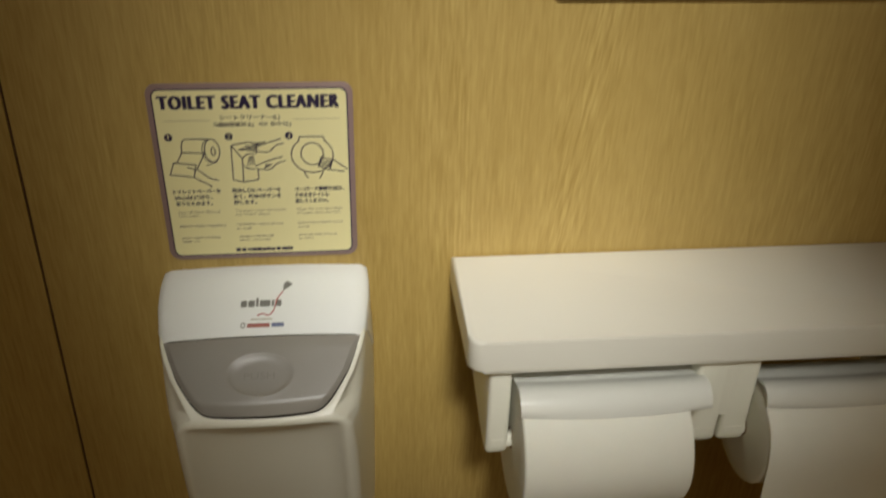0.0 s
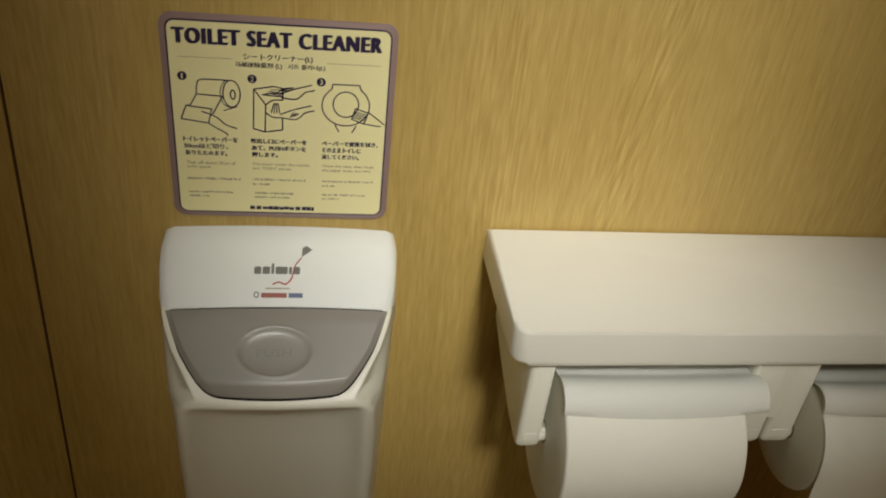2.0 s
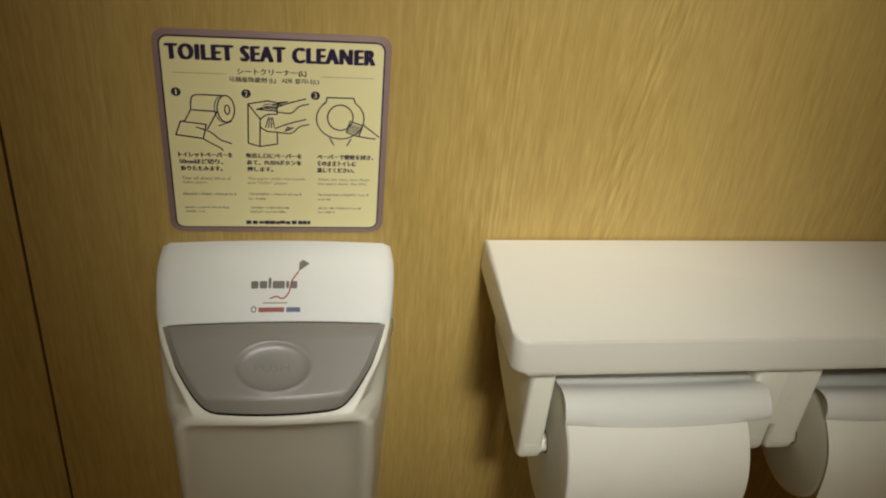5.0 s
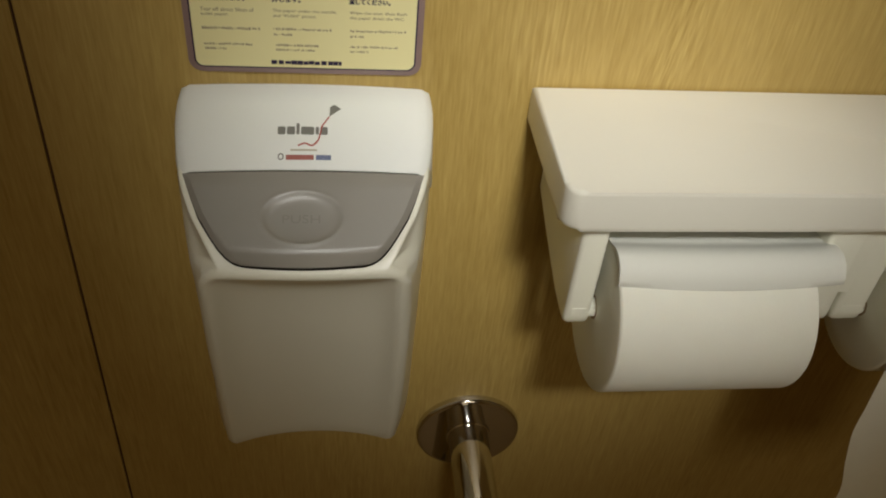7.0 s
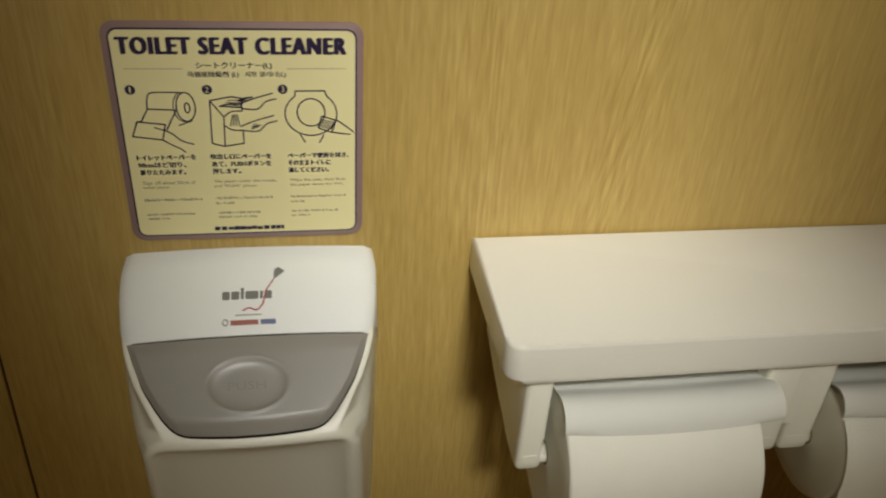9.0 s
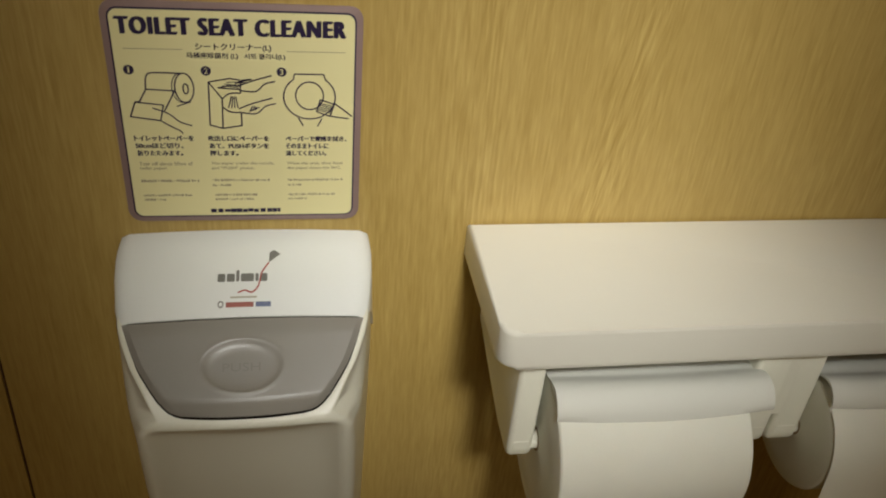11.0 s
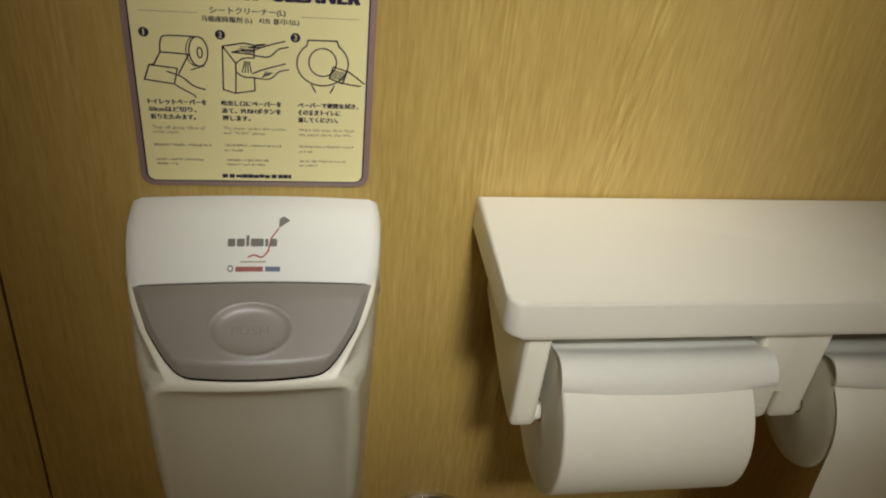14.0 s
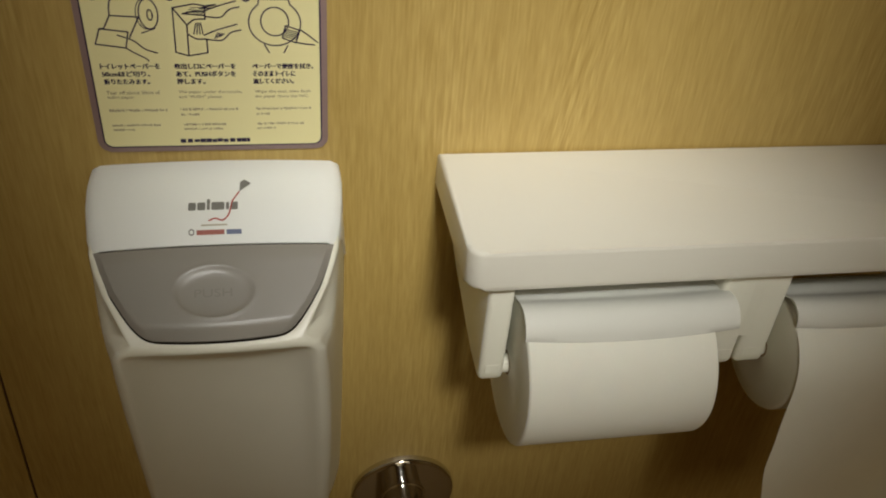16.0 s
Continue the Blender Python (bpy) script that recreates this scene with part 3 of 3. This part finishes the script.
# logo as plain shapes: a word of bars, a kite with its tail, a ring and two bars
x = -0.1010
for w, tall in ((0.0042, 0.0), (0.0044, 0.0), (0.0017, 0.0022), (0.0072, 0.0), (0.0018, 0.0), (0.0040, 0.0)):
    mark("logo_bar", rounded(x, x + w, -0.0377, -0.0328 + tall, min(0.0008, w * 0.45), 4), INK_GREY)
    x += w + 0.0008
mark("kite_shape", [(-0.0700, -0.0172), (-0.0663, -0.0200), (-0.0728, -0.0258), (-0.0725, -0.0190)], INK_GREY, "small grey kite shape")
line_mark("kite_tail", bend([(-0.0730, -0.0262), (-0.0752, -0.0296), (-0.0770, -0.0330), (-0.0778, -0.0372), (-0.0790, -0.0412), (-0.0822, -0.0440), (-0.0860, -0.0428), (-0.0895, -0.0440)]), 0.0008, INK_RED, "red ribbon tail")
mark("logo_line", [(-0.0938, -0.0468), (-0.0795, -0.0468), (-0.0795, -0.0460), (-0.0938, -0.0460)], mat("faint_ink", (0.45, 0.42, 0.33), 0.6))
line_mark("logo_ring", ring(-0.0990, -0.0497, 0.0013, 0.0014, n=20), 0.0006, INK_GREY)
mark("logo_bar", [(-0.0962, -0.0512), (-0.0812, -0.0512), (-0.0812, -0.0488), (-0.0962, -0.0488)], mat("faded_red_ink", (0.36, 0.12, 0.10), 0.6))
mark("logo_bar", [(-0.0800, -0.0512), (-0.0718, -0.0512), (-0.0718, -0.0488), (-0.0800, -0.0488)], mat("faded_blue_ink", (0.15, 0.18, 0.30), 0.6))


# ---- paper holder with shelf ----
holder = thing("paper_holder", "cream plastic double toilet paper holder with a shelf on top", "paper holder")


def plan_board(x0, x1, y0, y1, z0, z1, r, bevel):
    """A board with two rounded front corners and softened edges."""
    out = [(x0, y1), (x1, y1)]
    for cx, a in ((x1 - r, 0), (x0 + r, -90)):
        for k in range(9):
            t = radians(a - 90 * k / 8)
            out.append((cx + r * math.cos(t), y0 + r + r * math.sin(t)))
    bm = bmesh.new()
    low = [bm.verts.new((x, y, z0)) for x, y in out]
    top = [bm.verts.new((x, y, z1)) for x, y in out]
    f1, f2 = bm.faces.new(low), bm.faces.new(top[::-1])
    for i in range(len(out)):
        j = (i + 1) % len(out)
        bm.faces.new((low[i], low[j], top[j], top[i]))
    bmesh.ops.bevel(bm, geom=list(f1.edges) + list(f2.edges), offset=bevel, segments=4, profile=0.5, affect="EDGES")
    return bm


part("shelf", plan_board(0.0474, 0.4010, -0.1070, -0.0003, 0.8752, 0.9006, 0.0100, 0.0032), SHELF, holder, "smooth cream shelf with rounded corners", 50)

AY, AZ = -0.0930, 0.8070


def arm(x0, x1, inner):
    """A side cheek: deep at the wall, cut back below, with a rounded nose."""
    out = [(-0.0004, 0.8738), (-0.0004, 0.826), (-0.030, 0.818), (-0.074, 0.8035), (-0.090, 0.7985), (-0.0985, 0.7990), (-0.1005, 0.8030), (-0.1005, 0.8738)]
    bm = bmesh.new()
    a = [bm.verts.new((x0, y, z)) for y, z in out]
    b = [bm.verts.new((x1, y, z)) for y, z in out]
    bm.faces.new(a)
    bm.faces.new(b[::-1])
    for i in range(len(out)):
        j = (i + 1) % len(out)
        bm.faces.new((a[j], a[i], b[i], b[j]))
    bmesh.ops.bevel(bm, geom=bm.edges[:], offset=0.0032, segments=4, profile=0.5, affect="EDGES")
    ob = part("arm", bm, CREAM, holder)
    part("arm_insert", box(x0 + 0.003, x1 - 0.003, -0.1008, -0.0995, 0.8060, 0.8125, 0.0004, 1), CREAM, ob)
    knob = bmesh.new()
    bmesh.ops.create_cone(knob, segments=20, cap_ends=True, radius1=0.0042, radius2=0.0034, depth=0.006)
    bmesh.ops.rotate(knob, verts=knob.verts, matrix=Matrix.Rotation(radians(90), 3, "Y"))
    bmesh.ops.translate(knob, verts=knob.verts, vec=(inner, -0.0955, 0.8060))
    part("pivot_knob", knob, CREAM, ob)
    return ob


arm(0.0625, 0.0778, 0.0792)
arm(0.2050, 0.2275, 0.2035)
arm(0.2292, 0.2490, 0.2500)
arm(0.3700, 0.3860, 0.3688)
part("arm_web", box(0.2235, 0.2330, -0.1004, -0.0004, 0.8235, 0.8742), CREAM, holder)


def flap(x0, x1, less=0.0):
    """A curved cover plate over the roll, its lower lip bowed down in the middle."""
    rows, under = [], []
    for j in range(19):
        v = j / 18
        row, low = [], []
        for i in range(25):
            u = -1 + 2 * i / 24
            a = radians(-18 + (51.5 + 3.5 * (1 - u * u)) * v)
            r = 0.0516 - less + 0.0062 * math.sin(math.pi * min(1.0, max(0.0, (v - 0.42) / 0.59)))
            if v > 0.97:
                r -= 0.0006
            x = (x0 + x1) / 2 + u * (x1 - x0) / 2
            row.append((x, AY - r * math.sin(a), AZ + r * math.cos(a)))
            low.append((x, AY - (r - 0.0012) * math.sin(a), AZ + (r - 0.0012) * math.cos(a)))
        rows.append(row)
        under.append(low)
    bm, a = grid(rows + under[::-1])
    for i in range(len(a) // 2):
        j = len(a) - 1 - i
        if i < len(a) // 2 - 1:
            bm.faces.new((a[i][0], a[i + 1][0], a[j - 1][0], a[j][0]))
            bm.faces.new((a[i][-1], a[j][-1], a[j - 1][-1], a[i + 1][-1]))
    return part("cover_flap", bm, FLAP, holder, "satin white curved cover flap", 50)


flap(0.0803, 0.2085)
flap(0.2496, 0.3690, 0.0078)
for x0, x1 in ((0.0778, 0.2050), (0.2490, 0.3700)):
    bm = bmesh.new()
    bmesh.ops.create_cone(bm, segments=16, cap_ends=True, radius1=0.005, radius2=0.005, depth=x1 - x0)
    bmesh.ops.rotate(bm, verts=bm.verts, matrix=Matrix.Rotation(radians(90), 3, "Y"))
    bmesh.ops.translate(bm, verts=bm.verts, vec=((x0 + x1) / 2, AY, AZ))
    part("spindle", bm, CREAM, holder)


# ---- paper rolls ----
def paper_roll(x0, x1, label, size=0.0503):
    roll = thing("toilet_roll", label, "toilet roll", "rolls in the paper holder", (x0, AY, AZ))
    w = x1 - x0
    prof_pts = [(0.0, 0.0075), (0.0, 0.030), (0.0, size - 0.0023), (0.0005, size - 0.0007), (0.0018, size - 0.0001), (w / 2, size), (w - 0.0018, size - 0.0001), (w - 0.0005, size - 0.0007), (w, size - 0.0023), (w, 0.030), (w, 0.0075)]
    rows = []
    for k in range(72):
        a = 2 * math.pi * k / 72
        wob = 1 + 0.004 * math.sin(2 * a + x0 * 40) + 0.002 * math.sin(5 * a)
        rows.append([(x, -r * wob * math.sin(a), r * wob * math.cos(a)) for x, r in prof_pts])
    rows.append(rows[0])
    bm, vs = grid(rows)
    bmesh.ops.remove_doubles(bm, verts=bm.verts, dist=1e-6)
    part("paper", bm, PAPER, roll, smooth=50)
    rows = []
    for k in range(41):
        a = 2 * math.pi * k / 40
        rows.append([(x, -r * math.sin(a), r * math.cos(a)) for x, r in ((-0.0002, 0.0078), (w + 0.0002, 0.0078), (w + 0.0002, 0.0066), (-0.0002, 0.0066), (-0.0002, 0.0078))])
    bm, vs = grid(rows)
    bmesh.ops.remove_doubles(bm, verts=bm.verts, dist=1e-6)
    part("core", bm, CARD, roll, smooth=40)
    return roll


paper_roll(0.0812, 0.1945, "full roll of white toilet paper under its cover flap")
roll_b = paper_roll(0.2500, 0.3660, "partly used white toilet roll with a long sheet hanging down", 0.0415)
rows = []
for j in range(35):
    v = j / 34
    row = []
    for i in range(29):
        u = i / 28
        z = 0.034 - 0.240 * v
        y = -0.0424 - 0.009 * min(1.0, max(0.0, v - 0.14) / 0.50) ** 1.6 - 0.0035 * math.sin(5.5 * u + 2.0 * v) * v
        if z > 0:
            y = -math.sqrt(0.0423 ** 2 - z * z)
        left = soft(v, (0.0, 0.14, 0.28, 0.44, 0.62, 1.0), (0.0, 0.0, 0.001, 0.0005, 0.0105, 0.0205)) + 0.0006 * math.sin(43 * v) * v
        row.append((left + (0.1162 - left) * u, y, z))
    rows.append(row)
part("hanging_sheet", grid(rows)[0], PAPER, roll_b, "loose sheet with a wavy edge", 60)


# ---- grab bar ----
bar = thing("grab_bar", "chrome grab bar with a round wall flange", "grab bar")
FX, FZ, FR = 0.0396, 0.5705, 0.0436


def lathe(points, n=56):
    """A turned form about the flange's axis: pairs of depth from the wall and radius."""
    rows = [[(FX + r * math.cos(2 * math.pi * k / n), -d, FZ + r * math.sin(2 * math.pi * k / n)) for d, r in points] for k in range(n + 1)]
    bm, vs = grid(rows)
    bmesh.ops.remove_doubles(bm, verts=bm.verts, dist=1e-6)
    return bm


part("flange", lathe([(0.0003, FR), (0.0045, FR), (0.0060, FR - 0.0008), (0.0068, FR - 0.0022), (0.0070, FR - 0.004), (0.0070, 0.0)]), CHROME, bar, "polished round metal wall flange", 40)
part("collar", lathe([(0.0068, 0.0186), (0.0090, 0.0186), (0.0098, 0.0178), (0.0098, 0.0160)]), CHROME, bar, "narrow chrome collar", 40)
OUT, BEND, DROP, TUBE = 0.078, 0.040, 0.30, 0.0168
turn = [radians(a) for a in range(9, 91, 9)]
path = [(0.0068, 0.0), (OUT * 0.5, 0.0), (OUT, 0.0)]
path += [(OUT + BEND * math.sin(a), -BEND * (1 - math.cos(a))) for a in turn]
path += [(OUT + BEND, -BEND - DROP * k / 4) for k in range(1, 5)]
path += [(OUT + BEND * math.cos(a), -BEND - DROP - BEND * math.sin(a)) for a in turn]
path += [(OUT * 0.5, -2 * BEND - DROP), (0.0068, -2 * BEND - DROP)]
rows = []
for k, (d, dz) in enumerate(path):
    p, q = path[max(0, k - 1)], path[min(len(path) - 1, k + 1)]
    t = Vector((q[0] - p[0], q[1] - p[1])).normalized()
    rows.append([(FX + TUBE * math.cos(2 * math.pi * i / 32), -(d - t.y * TUBE * math.sin(2 * math.pi * i / 32)), FZ + dz + t.x * TUBE * math.sin(2 * math.pi * i / 32)) for i in range(33)])
bm, vs = grid(rows)
bmesh.ops.remove_doubles(bm, verts=bm.verts, dist=1e-6)
part("tube", bm, CHROME, bar, "bent chrome tube", 60)
low = lathe([(0.0003, FR), (0.0045, FR), (0.0068, FR - 0.0022), (0.0070, FR - 0.004), (0.0070, 0.0)])
bmesh.ops.translate(low, verts=low.verts, vec=(0, 0, -2 * BEND - DROP))
part("flange", low, CHROME, bar, "", 40)


# ---- dark plate above the shelf ----
plate = thing("wall_plate", "dark brown wall plate mounted above the shelf", "wall plate")
part("frame", prism(rounded(0.107, 0.420, 1.0885, 1.230, 0.004), -0.005, -0.0003, 0.001, 2), DARK_WOOD, plate)
part("inner_panel", prism(rounded(0.119, 0.408, 1.0985, 1.218, 0.003), -0.0058, -0.0048), DARK_WOOD, plate)
